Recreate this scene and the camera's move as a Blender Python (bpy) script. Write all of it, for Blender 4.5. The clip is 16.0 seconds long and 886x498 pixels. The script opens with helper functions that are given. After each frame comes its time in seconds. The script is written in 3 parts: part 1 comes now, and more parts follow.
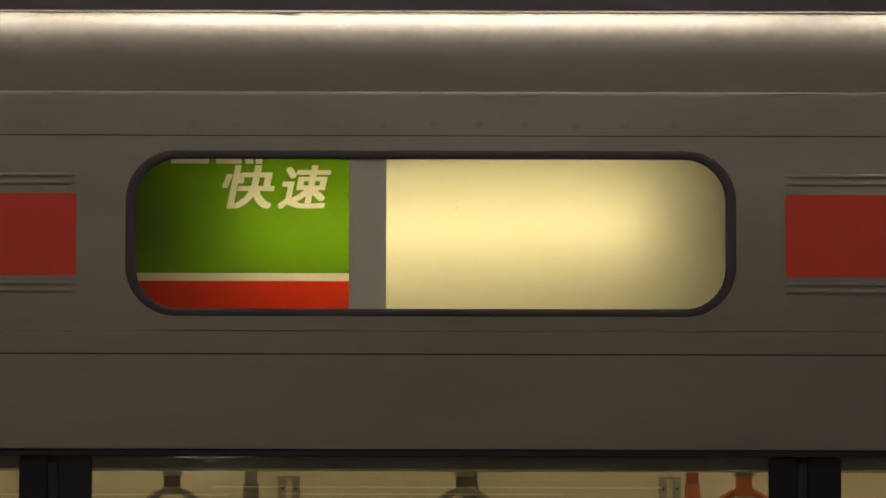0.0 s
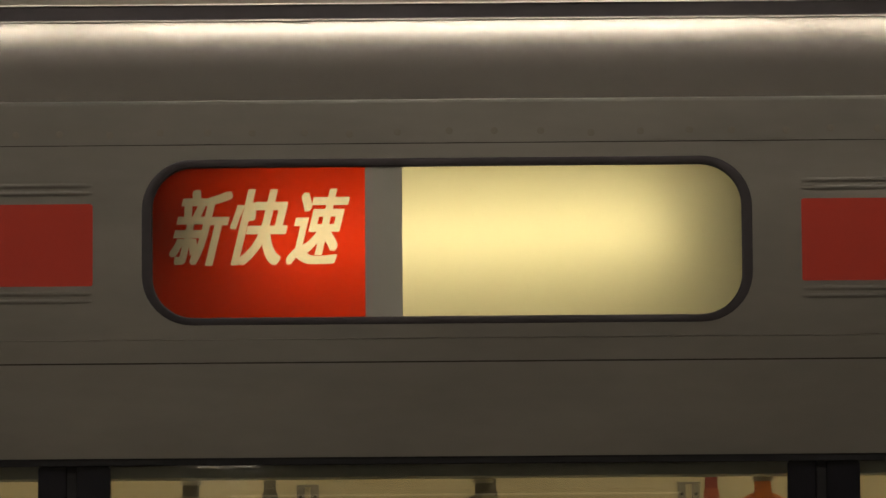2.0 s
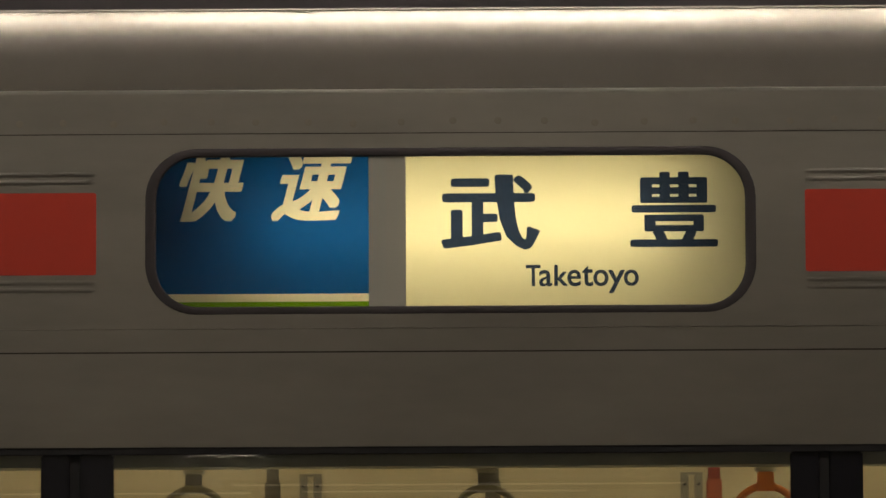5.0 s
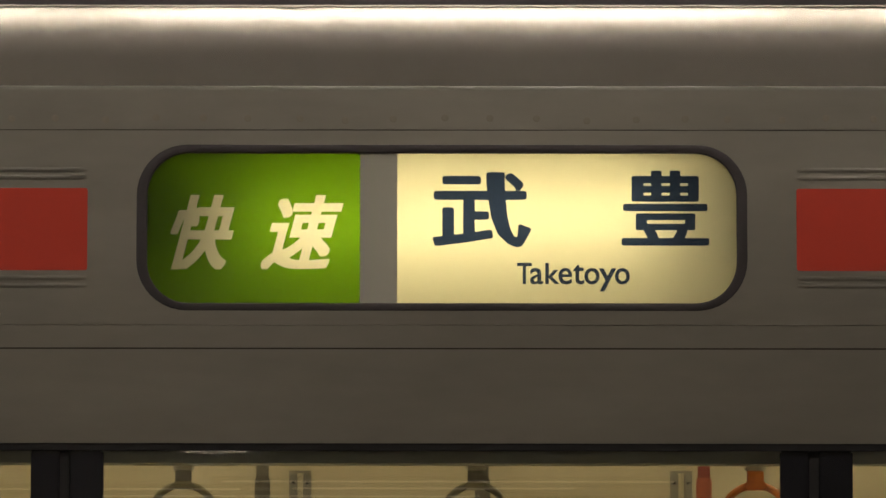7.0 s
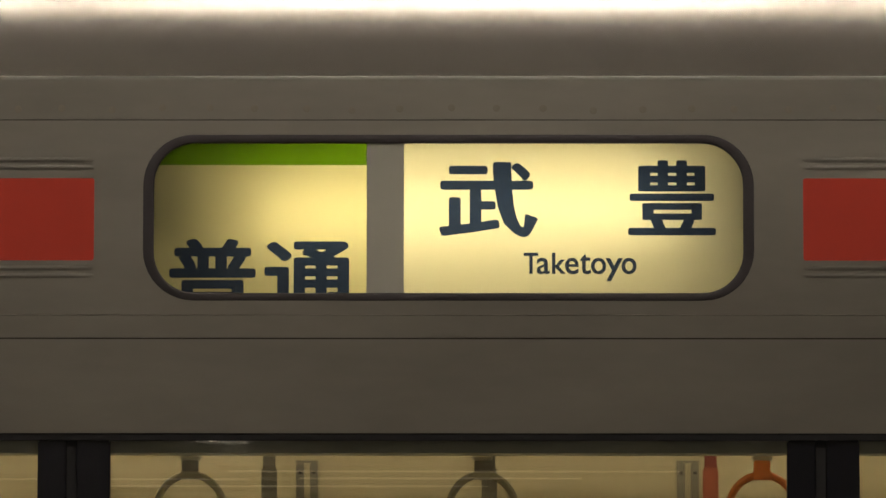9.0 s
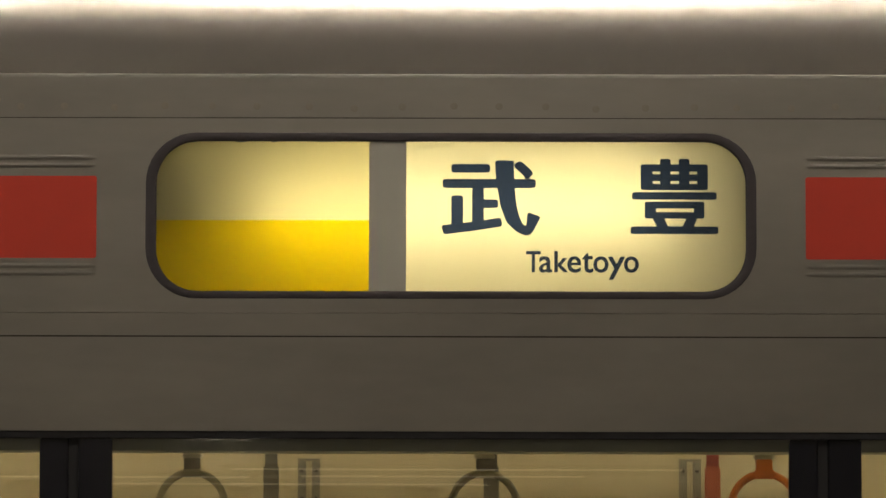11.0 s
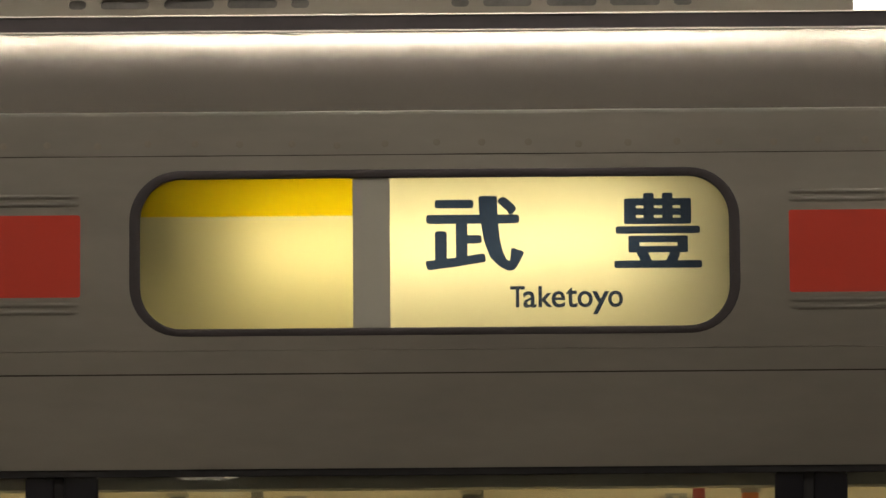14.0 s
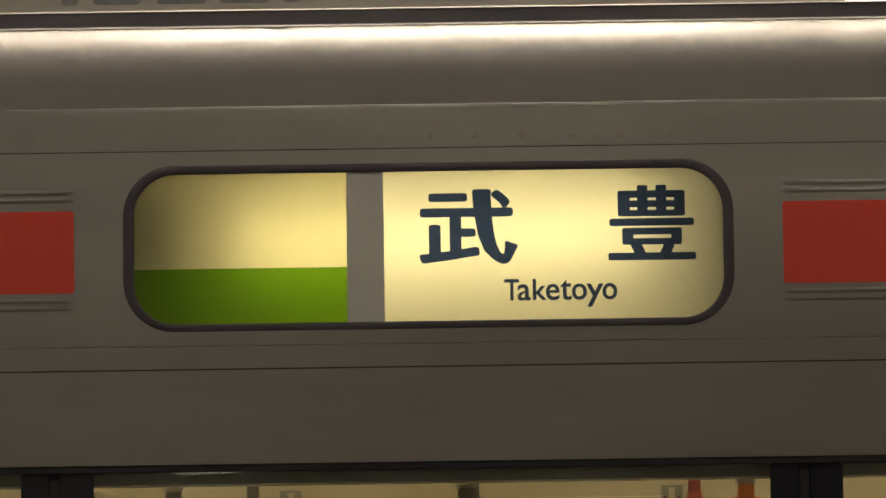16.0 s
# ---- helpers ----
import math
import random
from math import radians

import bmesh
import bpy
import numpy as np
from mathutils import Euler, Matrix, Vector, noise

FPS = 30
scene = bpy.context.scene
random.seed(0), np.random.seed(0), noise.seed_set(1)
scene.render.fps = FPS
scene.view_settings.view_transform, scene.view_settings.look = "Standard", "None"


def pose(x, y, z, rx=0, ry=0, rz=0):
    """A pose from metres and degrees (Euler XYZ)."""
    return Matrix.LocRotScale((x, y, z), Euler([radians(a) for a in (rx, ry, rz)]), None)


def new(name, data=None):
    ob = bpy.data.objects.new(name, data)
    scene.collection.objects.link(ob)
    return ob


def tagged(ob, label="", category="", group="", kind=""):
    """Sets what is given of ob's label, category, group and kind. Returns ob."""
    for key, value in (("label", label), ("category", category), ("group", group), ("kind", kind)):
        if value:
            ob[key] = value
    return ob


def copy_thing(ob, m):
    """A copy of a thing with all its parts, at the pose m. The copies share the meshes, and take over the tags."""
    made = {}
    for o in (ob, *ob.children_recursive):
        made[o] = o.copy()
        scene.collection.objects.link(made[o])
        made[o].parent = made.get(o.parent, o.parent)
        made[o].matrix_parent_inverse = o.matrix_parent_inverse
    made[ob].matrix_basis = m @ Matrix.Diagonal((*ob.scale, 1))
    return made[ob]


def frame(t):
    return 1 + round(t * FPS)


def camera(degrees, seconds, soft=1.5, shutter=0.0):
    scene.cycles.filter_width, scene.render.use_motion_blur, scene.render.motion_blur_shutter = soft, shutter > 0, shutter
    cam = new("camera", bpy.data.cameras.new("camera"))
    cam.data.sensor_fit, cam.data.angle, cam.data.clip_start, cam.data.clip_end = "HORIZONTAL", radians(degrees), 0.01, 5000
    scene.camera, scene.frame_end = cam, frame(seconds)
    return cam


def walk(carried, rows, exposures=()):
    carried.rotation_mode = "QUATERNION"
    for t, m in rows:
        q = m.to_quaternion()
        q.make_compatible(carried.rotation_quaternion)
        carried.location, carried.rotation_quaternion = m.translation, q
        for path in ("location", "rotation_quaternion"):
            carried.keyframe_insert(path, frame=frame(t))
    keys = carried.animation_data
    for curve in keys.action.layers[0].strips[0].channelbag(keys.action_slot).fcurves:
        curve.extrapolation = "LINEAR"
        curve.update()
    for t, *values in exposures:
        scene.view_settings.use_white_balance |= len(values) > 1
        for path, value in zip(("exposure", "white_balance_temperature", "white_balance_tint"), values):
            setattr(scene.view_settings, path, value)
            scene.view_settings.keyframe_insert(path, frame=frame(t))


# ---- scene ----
# Roll-blind destination sign on the side of a stainless-steel railway carriage at night.
# x runs along the train, y into it (its outer skin is y = 0), z is up from the rails.
EYE = (0.025, -6.000, 2.741)


def aim(yaw, pitch, roll):
    """Camera pose at EYE, degrees to the right, up, and leaning left."""
    return pose(*EYE, 90 + pitch, 0, -yaw) @ pose(0, 0, 0, 0, 0, roll)


cam = camera(13.727, 16.0, 1.5)
walk(cam, [
    (0.0, aim(-0.048, 4.606, 0.142)),
    (0.5, aim(-0.107, 4.682, -0.136)),
    (1.0, aim(-0.164, 4.718, -0.106)),
    (1.5, aim(-0.263, 4.777, -0.193)),
    (2.0, aim(-0.302, 4.717, -0.438)),
    (2.5, aim(-0.334, 4.697, -0.453)),
    (3.0, aim(-0.299, 4.684, -0.184)),
    (3.5, aim(-0.233, 4.635, -0.073)),
    (4.0, aim(-0.285, 4.606, -0.371)),
    (6.5, aim(-0.381, 4.517, -0.011)),
    (7.0, aim(-0.220, 4.517, 0.075)),
    (7.5, aim(-0.109, 4.484, 0.237)),
    (8.0, aim(-0.152, 4.398, 0.061)),
    (8.5, aim(-0.293, 4.386, 0.016)),
    (9.0, aim(-0.323, 4.360, 0.042)),
    (9.5, aim(-0.311, 4.314, 0.217)),
    (12.0, aim(-0.538, 4.399, -0.105)),
    (12.5, aim(-0.597, 4.706, -0.398)),
    (13.0, aim(-0.443, 4.790, -0.441)),
    (13.5, aim(-0.321, 4.873, -0.507)),
    (14.0, aim(-0.107, 4.892, -0.438)),
    (14.5, aim(0.046, 4.945, -0.190)),
    (15.0, aim(-0.051, 4.934, -0.714)),
    (15.5, aim(-0.072, 4.889, -0.971)),
    (16.0, aim(-0.014, 4.790, -0.828)),
], exposures=[(0.0, -0.06), (4.0, -0.04), (7.0, 0.25), (9.5, 0.3), (12.5, 0.5), (14.5, 0.33), (16.0, 0.2)])

# ---- world, light ----
world = bpy.data.worlds.new("station_night")
world.use_nodes = True
world.node_tree.nodes["Background"].inputs[0].default_value = (0.02, 0.018, 0.015, 1)
world.node_tree.nodes["Background"].inputs[1].default_value = 0.5
scene.world = world

SIGN_Z = 3.2495          # height of the sign's centre
OPEN_TOP, OPEN_BOTTOM = 3.3725, 3.1265
FILM_Y = 0.010           # plane of the two films
TUBE_POWER = 9.2
PLATFORM_LAMP = 20.0
# strength of the fill rows added behind the camera
BACK_FILL = 2.45
SALOON_LAMP = 17.0


# ---- materials ----
def material(name, base, rough=0.5, metal=0.0, spread=0.12, scale=(8, 8, 8), bump=0.0, bump_scale=200.0, emit=0.0, rough_spread=0.1, detail=3.0, fine=0.35):
    """Principled material whose colour and gloss vary at two scales."""
    m = bpy.data.materials.new(name)
    m.use_nodes = True
    nt = m.node_tree
    b = nt.nodes["Principled BSDF"]
    b.inputs["Metallic"].default_value = metal
    co = nt.nodes.new("ShaderNodeTexCoord")
    mp = nt.nodes.new("ShaderNodeMapping")
    mp.inputs["Scale"].default_value = scale
    nt.links.new(co.outputs["Object"], mp.inputs["Vector"])
    n1 = nt.nodes.new("ShaderNodeTexNoise")
    n1.inputs["Scale"].default_value, n1.inputs["Detail"].default_value = 1.0, detail
    n2 = nt.nodes.new("ShaderNodeTexNoise")
    n2.inputs["Scale"].default_value, n2.inputs["Detail"].default_value = 9.0, 2.0
    nt.links.new(mp.outputs[0], n1.inputs["Vector"])
    nt.links.new(mp.outputs[0], n2.inputs["Vector"])
    mixn = nt.nodes.new("ShaderNodeMath")
    mixn.operation = "MULTIPLY_ADD"
    mixn.inputs[1].default_value = fine
    nt.links.new(n2.outputs[0], mixn.inputs[0])
    nt.links.new(n1.outputs[0], mixn.inputs[2])
    ramp = nt.nodes.new("ShaderNodeMapRange")
    ramp.inputs["From Min"].default_value, ramp.inputs["From Max"].default_value = 0.4, 0.95
    ramp.inputs["To Min"].default_value, ramp.inputs["To Max"].default_value = 1 - spread, 1 + spread
    nt.links.new(mixn.outputs[0], ramp.inputs[0])
    tint = nt.nodes.new("ShaderNodeVectorMath")
    tint.operation = "SCALE"
    tint.inputs[0].default_value = base
    nt.links.new(ramp.outputs[0], tint.inputs["Scale"])
    nt.links.new(tint.outputs[0], b.inputs["Base Color"])
    rr = nt.nodes.new("ShaderNodeMapRange")
    rr.inputs["From Min"].default_value, rr.inputs["From Max"].default_value = 0.4, 0.95
    rr.inputs["To Min"].default_value, rr.inputs["To Max"].default_value = max(rough - rough_spread, 0.02), rough + rough_spread
    nt.links.new(mixn.outputs[0], rr.inputs[0])
    nt.links.new(rr.outputs[0], b.inputs["Roughness"])
    if bump:
        n3 = nt.nodes.new("ShaderNodeTexNoise")
        n3.inputs["Scale"].default_value = bump_scale
        nt.links.new(co.outputs["Object"], n3.inputs["Vector"])
        bp = nt.nodes.new("ShaderNodeBump")
        bp.inputs["Strength"].default_value, bp.inputs["Distance"].default_value = bump, 0.002
        nt.links.new(n3.outputs[0], bp.inputs["Height"])
        nt.links.new(bp.outputs[0], b.inputs["Normal"])
    if emit:
        b.inputs["Emission Color"].default_value = (*base, 1)
        b.inputs["Emission Strength"].default_value = emit
    return m


def film_material(name, colour, front=0.29):
    """Backlit printed film: light passes through it scattered, a little is thrown back."""
    m = bpy.data.materials.new(name)
    m.use_nodes = True
    nt = m.node_tree
    nt.nodes.clear()
    out = nt.nodes.new("ShaderNodeOutputMaterial")
    mix = nt.nodes.new("ShaderNodeMixShader")
    mix.inputs[0].default_value = front
    tr = nt.nodes.new("ShaderNodeBsdfTranslucent")
    df = nt.nodes.new("ShaderNodeBsdfDiffuse")
    co = nt.nodes.new("ShaderNodeTexCoord")
    n1 = nt.nodes.new("ShaderNodeTexNoise")
    n1.inputs["Scale"].default_value, n1.inputs["Detail"].default_value = 14.0, 5.0
    nt.links.new(co.outputs["Object"], n1.inputs["Vector"])
    mr = nt.nodes.new("ShaderNodeMapRange")
    mr.inputs["To Min"].default_value, mr.inputs["To Max"].default_value = 0.985, 1.015
    nt.links.new(n1.outputs[0], mr.inputs[0])
    sc = nt.nodes.new("ShaderNodeVectorMath")
    sc.operation = "SCALE"
    sc.inputs[0].default_value = colour
    nt.links.new(mr.outputs[0], sc.inputs["Scale"])
    for sh in (tr, df):
        nt.links.new(sc.outputs[0], sh.inputs["Color"])
    nt.links.new(tr.outputs[0], mix.inputs[1])
    nt.links.new(df.outputs[0], mix.inputs[2])
    nt.links.new(mix.outputs[0], out.inputs[0])
    return m


def pane_material(name, tint, gloss=0.05):
    """Thin flat glass: clear with a mirror-like surface."""
    m = bpy.data.materials.new(name)
    m.use_nodes = True
    nt = m.node_tree
    nt.nodes.clear()
    out = nt.nodes.new("ShaderNodeOutputMaterial")
    mix = nt.nodes.new("ShaderNodeMixShader")
    fr = nt.nodes.new("ShaderNodeFresnel")
    fr.inputs[0].default_value = 1.5
    mult = nt.nodes.new("ShaderNodeMath")
    mult.operation = "ADD"
    mult.inputs[1].default_value = gloss - 0.04
    nt.links.new(fr.outputs[0], mult.inputs[0])
    nt.links.new(mult.outputs[0], mix.inputs[0])
    tr = nt.nodes.new("ShaderNodeBsdfTransparent")
    tr.inputs[0].default_value = (*tint, 1)
    gl = nt.nodes.new("ShaderNodeBsdfGlossy")
    gl.inputs["Roughness"].default_value = 0.003
    nt.links.new(tr.outputs[0], mix.inputs[1])
    nt.links.new(gl.outputs[0], mix.inputs[2])
    nt.links.new(mix.outputs[0], out.inputs[0])
    return m


STEEL = material("brushed_stainless", (0.495, 0.468, 0.428), 0.275, 1.0, 0.17, (1.6, 3, 5), rough_spread=0.0, detail=3.0, fine=0.2)
STEEL_SHOULDER = material("smooth_stainless", (0.50, 0.46, 0.42), 0.27, 1.0, 0.05, (1.1, 3, 4), rough_spread=0.0, detail=0.0, fine=0.1)
STEEL_RIB = material("pressed_stainless", (0.50, 0.455, 0.40), 0.28, 1.0, 0.05, (2, 6, 12), rough_spread=0.0, detail=0.0, fine=0.1)
WELD = material("spot_weld_steel", (0.44, 0.40, 0.345), 0.30, 1.0, 0.1, (30, 30, 30), rough_spread=0.0)
DARK_GAP = material("dark_joint", (0.02, 0.018, 0.017), 0.8)
JOINT = material("grimy_joint_sealant", (0.085, 0.072, 0.06), 0.7, 0, 0.3, (5, 20, 20))
SLOT = material("grey_slot_backing", (0.17, 0.158, 0.15), 0.8, 0, 0.3, (20, 20, 20))
RUBBER = material("black_rubber", (0.046, 0.038, 0.042), 0.5, 0, 0.25, (14, 14, 14), 0.1, 300)
SEAL = material("black_window_seal", (0.012, 0.011, 0.013), 0.65, 0, 0.2, (14, 14, 14))
GUTTER = material("dark_gutter_paint", (0.066, 0.056, 0.062), 0.5, 0, 0.25, (3, 8, 8))
RED = material("red_stripe_film", (0.55, 0.05, 0.03), 0.30, 0, 0.05, (1.5, 1.5, 1.5), rough_spread=0.03)
ROOF = material("grey_roof_paint", (0.20, 0.19, 0.18), 0.7, 0, 0.2, (3, 3, 3))
AC_PAINT = material("cooler_cover_paint", (0.31, 0.278, 0.23), 0.55, 0, 0.12, (3, 3, 6))
DIVIDER = material("grey_divider", (0.50, 0.475, 0.43), 0.5, 0, 0.06, (6, 6, 6))
HOUSING = material("white_housing", (0.225, 0.22, 0.195), 0.6, 0, 0.05)
SOCKET = material("lamp_socket", (0.10, 0.09, 0.08), 0.5)
TUBE = material("fluorescent_tube", (1.0, 0.88, 0.62), 0.4, 0, 0.0, emit=TUBE_POWER)
PLAT_TUBE = material("platform_tube", (1.0, 0.92, 0.785), 0.4, 0, 0.0, emit=PLATFORM_LAMP)
ADDED_TUBE = material("added_dim_tube", (1.0, 0.905, 0.745), 0.4, 0, 0.0, emit=BACK_FILL)
SALOON_TUBE = material("saloon_tube", (1.0, 0.86, 0.62), 0.4, 0, 0.0, emit=SALOON_LAMP)
WALL_TUBE = material("bright_wall_tube", (1.0, 0.93, 0.82), 0.4, 0, 0.0, emit=26.0)
# faint glow made only to be mirrored as streaks in the windows
STREAK_TUBE = material("streak_tube", (1.0, 0.905, 0.745), 0.4, 0, 0.0, emit=0.34)
LIGHT_BOX = material("light_box_face", (1.0, 0.97, 0.88), 0.4, 0, 0.0, emit=3.0)
LINING = material("cream_lining", (0.62, 0.54, 0.36), 0.5, 0, 0.06, (2, 2, 4))
LINING_DARK = material("grey_green_header", (0.44, 0.46, 0.43), 0.4, 0, 0.15)
PILLAR = material("black_window_pillar", (0.010, 0.010, 0.015), 0.14, 0, 0.2, rough_spread=0.03)
STRAP_GREY = material("grey_strap_plastic", (0.38, 0.36, 0.26), 0.4, 0, 0.08)
CLIP = material("pale_strap_clip", (0.42, 0.40, 0.33), 0.4, 0, 0.05)
STRAP_BELT = material("grey_strap_belt", (0.16, 0.15, 0.12), 0.7, 0, 0.15, (40, 40, 40))
STRAP_ORANGE = material("orange_strap_plastic", (0.92, 0.28, 0.04), 0.4, 0, 0.08)
STRAP_ORANGE_DULL = material("faded_red_sheath", (0.50, 0.13, 0.06), 0.6, 0, 0.1)
STRAP_RED = material("red_strap_belt", (0.30, 0.035, 0.022), 0.6, 0, 0.1)
BRACKET = material("brushed_bracket", (0.30, 0.28, 0.24), 0.4, 0.8, 0.1)
METAL_RAIL = material("polished_rail", (0.6, 0.58, 0.54), 0.2, 1.0, 0.05)
CONCRETE = material("platform_concrete", (0.30, 0.27, 0.235), 0.6, 0, 0.2, (1.2, 1.2, 1.2), 0.2, 90)
BALLAST = material("dark_ballast", (0.07, 0.06, 0.05), 0.9, 0, 0.35, (9, 9, 9), 0.8, 25)
CANOPY = material("unseen_canopy", (0.16, 0.145, 0.125), 0.6, 0, 0.12, (0.8, 0.8, 0.8))
FAR_WALL = material("unseen_wall", (0.52, 0.485, 0.43), 0.6, 0, 0.2, (0.6, 0.6, 0.6))
GLASS_SIGN = pane_material("sign_glass", (0.97, 0.97, 0.95), 0.04)
GLASS_WINDOW = pane_material("window_glass", (0.80, 0.80, 0.74), 0.09)

FILM_WHITE = film_material("film_white", (0.87, 0.805, 0.515))
FILM_CREAM = film_material("film_aged_white", (0.74, 0.665, 0.335))
FILM_LETTER_WHITE = film_material("film_clear_letter", (0.80, 0.72, 0.50))
FILM_GREEN = film_material("film_green", (0.145, 0.29, 0.006))
FILM_RED = film_material("film_red", (0.64, 0.035, 0.008))
FILM_BLUE = film_material("film_blue", (0.006, 0.080, 0.262))
FILM_YELLOW = film_material("film_yellow", (0.84, 0.60, 0.004))
FILM_NAVY = film_material("film_navy_letter", (0.026, 0.043, 0.082), 0.4)


# ---- building helpers ----
def mesh_object(name, bm, mat, parent=None, label="", smooth=False):
    me = bpy.data.meshes.new(name)
    bmesh.ops.recalc_face_normals(bm, faces=bm.faces)
    if smooth:
        for f in bm.faces:
            f.smooth = True
        for e in bm.edges:
            if len(e.link_faces) == 2 and e.calc_face_angle(0.0) > 0.6:
                e.smooth = False
    bm.to_mesh(me)
    bm.free()
    me.materials.append(mat)
    ob = new(name, me)
    if parent is not None:
        ob.parent = parent
    if label:
        tagged(ob, label)
    return ob


def part(name, bm, mat, parent, label="", smooth=False):
    return mesh_object(name, bm, mat, parent, label, smooth)


def thing(name, place, label, category, group="", kind=""):
    ob = new(name)
    ob.location = place
    ob.empty_display_size = 0.1
    return tagged(ob, label, category, group, kind)


def box(x0, x1, y0, y1, z0, z1, bevel=0.0, bm=None):
    """Box with softened edges, added to bm if given."""
    b = bmesh.new()
    bmesh.ops.create_cube(b, size=1)
    for v in b.verts:
        v.co = Vector(((x0 + x1) / 2 + v.co.x * (x1 - x0), (y0 + y1) / 2 + v.co.y * (y1 - y0), (z0 + z1) / 2 + v.co.z * (z1 - z0)))
    if bevel:
        bmesh.ops.bevel(b, geom=b.edges[:], offset=bevel, segments=2, affect="EDGES")
    if bm is None:
        return b
    me = bpy.data.meshes.new("tmp")
    b.to_mesh(me)
    b.free()
    bm.from_mesh(me)
    bpy.data.meshes.remove(me)
    return bm


def sweep(profile, x0, x1, closed=True, steps=8):
    """A profile of (y, z) pairs drawn along x."""
    b = bmesh.new()
    rings = []
    for i in range(steps + 1):
        x = x0 + (x1 - x0) * i / steps
        rings.append([b.verts.new((x, y, z)) for y, z in profile])
    n = len(profile)
    for r0, r1 in zip(rings, rings[1:]):
        for i in range(n if closed else n - 1):
            j = (i + 1) % n
            b.faces.new((r0[i], r0[j], r1[j], r1[i]))
    if closed:
        b.faces.new(rings[0])
        b.faces.new(rings[-1][::-1])
    return b


def rounded(x0, x1, z0, z1, r, n=10):
    """Outline of a rounded rectangle, counter-clockwise."""
    pts = []
    for cx, cz, a in ((x1 - r, z0 + r, -90), (x1 - r, z1 - r, 0), (x0 + r, z1 - r, 90), (x0 + r, z0 + r, 180)):
        for i in range(n + 1):
            t = radians(a + 90 * i / n)
            pts.append((cx + r * math.cos(t), cz + r * math.sin(t)))
    return pts


def split_sheet(outline, shapes, lines=None):
    """Cuts the faces `shapes` out of the convex `outline` in one plane: (vertices, faces of the rest, faces of the shapes). lines: their borders, if not all edges."""
    from mathutils.geometry import delaunay_2d_cdt
    verts, edges = [], []
    for sh in [outline] + list(shapes if lines is None else lines):
        k = len(verts)
        verts += [Vector((p[0] * 10, p[1] * 10)) for p in sh]
        edges += [(k + i, k + (i + 1) % len(sh)) for i in range(len(sh))]
    vo, _, fo, _, _, _ = delaunay_2d_cdt(verts, edges, [], 0, 1e-5)
    pts = np.array([(v.x / 10, v.y / 10) for v in vo])
    mid = np.array([pts[f].mean(axis=0) for f in fo])
    inside = np.zeros(len(fo), bool)
    for sh in shapes:
        s = np.array(sh)
        near = np.where((mid >= s.min(axis=0)).all(axis=1) & (mid <= s.max(axis=0)).all(axis=1) & ~inside)[0]
        hit = np.zeros(len(near), bool)
        for p, q in zip(s, np.roll(s, -1, axis=0)):
            across = (p[1] > mid[near, 1]) != (q[1] > mid[near, 1])
            if across.any():
                at = p[0] + (mid[near, 1] - p[1]) * (q[0] - p[0]) / (q[1] - p[1] if q[1] != p[1] else 1)
                hit ^= across & (mid[near, 0] < at)
        inside[near[hit]] = True
    return pts, [f for f, i in zip(fo, inside) if not i], [f for f, i in zip(fo, inside) if i]


def plate(outline, holes, y0, y1, bevel=0.0):
    """A solid plate in the x-z plane from y0 back to y1, with holes through it."""
    vo, rest, _ = split_sheet(outline, holes)
    b = bmesh.new()
    vs = [b.verts.new((p[0], y0, p[1])) for p in vo]
    for f in rest:
        try:
            b.faces.new([vs[i] for i in f])
        except ValueError:
            pass
    for v in [v for v in b.verts if not v.link_faces]:
        b.verts.remove(v)
    ex = bmesh.ops.extrude_face_region(b, geom=b.faces[:])
    for v in [g for g in ex["geom"] if isinstance(g, bmesh.types.BMVert)]:
        v.co.y = y1
    return b


def frame_ring(outer, inner, y0, y1, lip=0.004):
    """A moulded ring between two outlines with the same number of points, rounded in section."""
    b = bmesh.new()
    n = len(outer)
    section = ((0.0, 1.0), (0.0, 0.35), (0.12, 0.08), (0.35, 0.0), (0.65, 0.0), (0.88, 0.1), (1.0, 0.4), (1.0, 1.0))
    rings = []
    for s, d in section:
        rings.append([b.verts.new((o[0] + (i[0] - o[0]) * s, y0 + (y1 - y0) * d, o[1] + (i[1] - o[1]) * s)) for o, i in zip(outer, inner)])
    for r0, r1 in zip(rings, rings[1:] + rings[:1]):
        for k in range(n):
            b.faces.new((r0[k], r0[(k + 1) % n], r1[(k + 1) % n], r1[k]))
    return b


def rod(a, c, r, n=14, bm=None):
    """A round bar from a to c."""
    b = bm or bmesh.new()
    a, c = Vector(a), Vector(c)
    turn = (c - a).to_track_quat("Z", "Y").to_matrix().to_4x4()
    bmesh.ops.create_cone(b, cap_ends=True, segments=n, radius1=r, radius2=r, depth=(c - a).length, matrix=Matrix.Translation((a + c) / 2) @ turn)
    return b


def torus(centre, big, small, n=48, k=12):
    """Ring standing in the x-z plane."""
    b = bmesh.new()
    rows = []
    for i in range(n):
        t = 2 * math.pi * i / n
        rows.append([b.verts.new((centre[0] + (big + small * math.cos(s)) * math.cos(t), centre[1] + small * 0.8 * math.sin(s),
                                  centre[2] + (big + small * math.cos(s)) * math.sin(t))) for s in (2 * math.pi * j / k for j in range(k))])
    for i in range(n):
        r0, r1 = rows[i], rows[(i + 1) % n]
        for j in range(k):
            b.faces.new((r0[j], r1[j], r1[(j + 1) % k], r0[(j + 1) % k]))
    return b


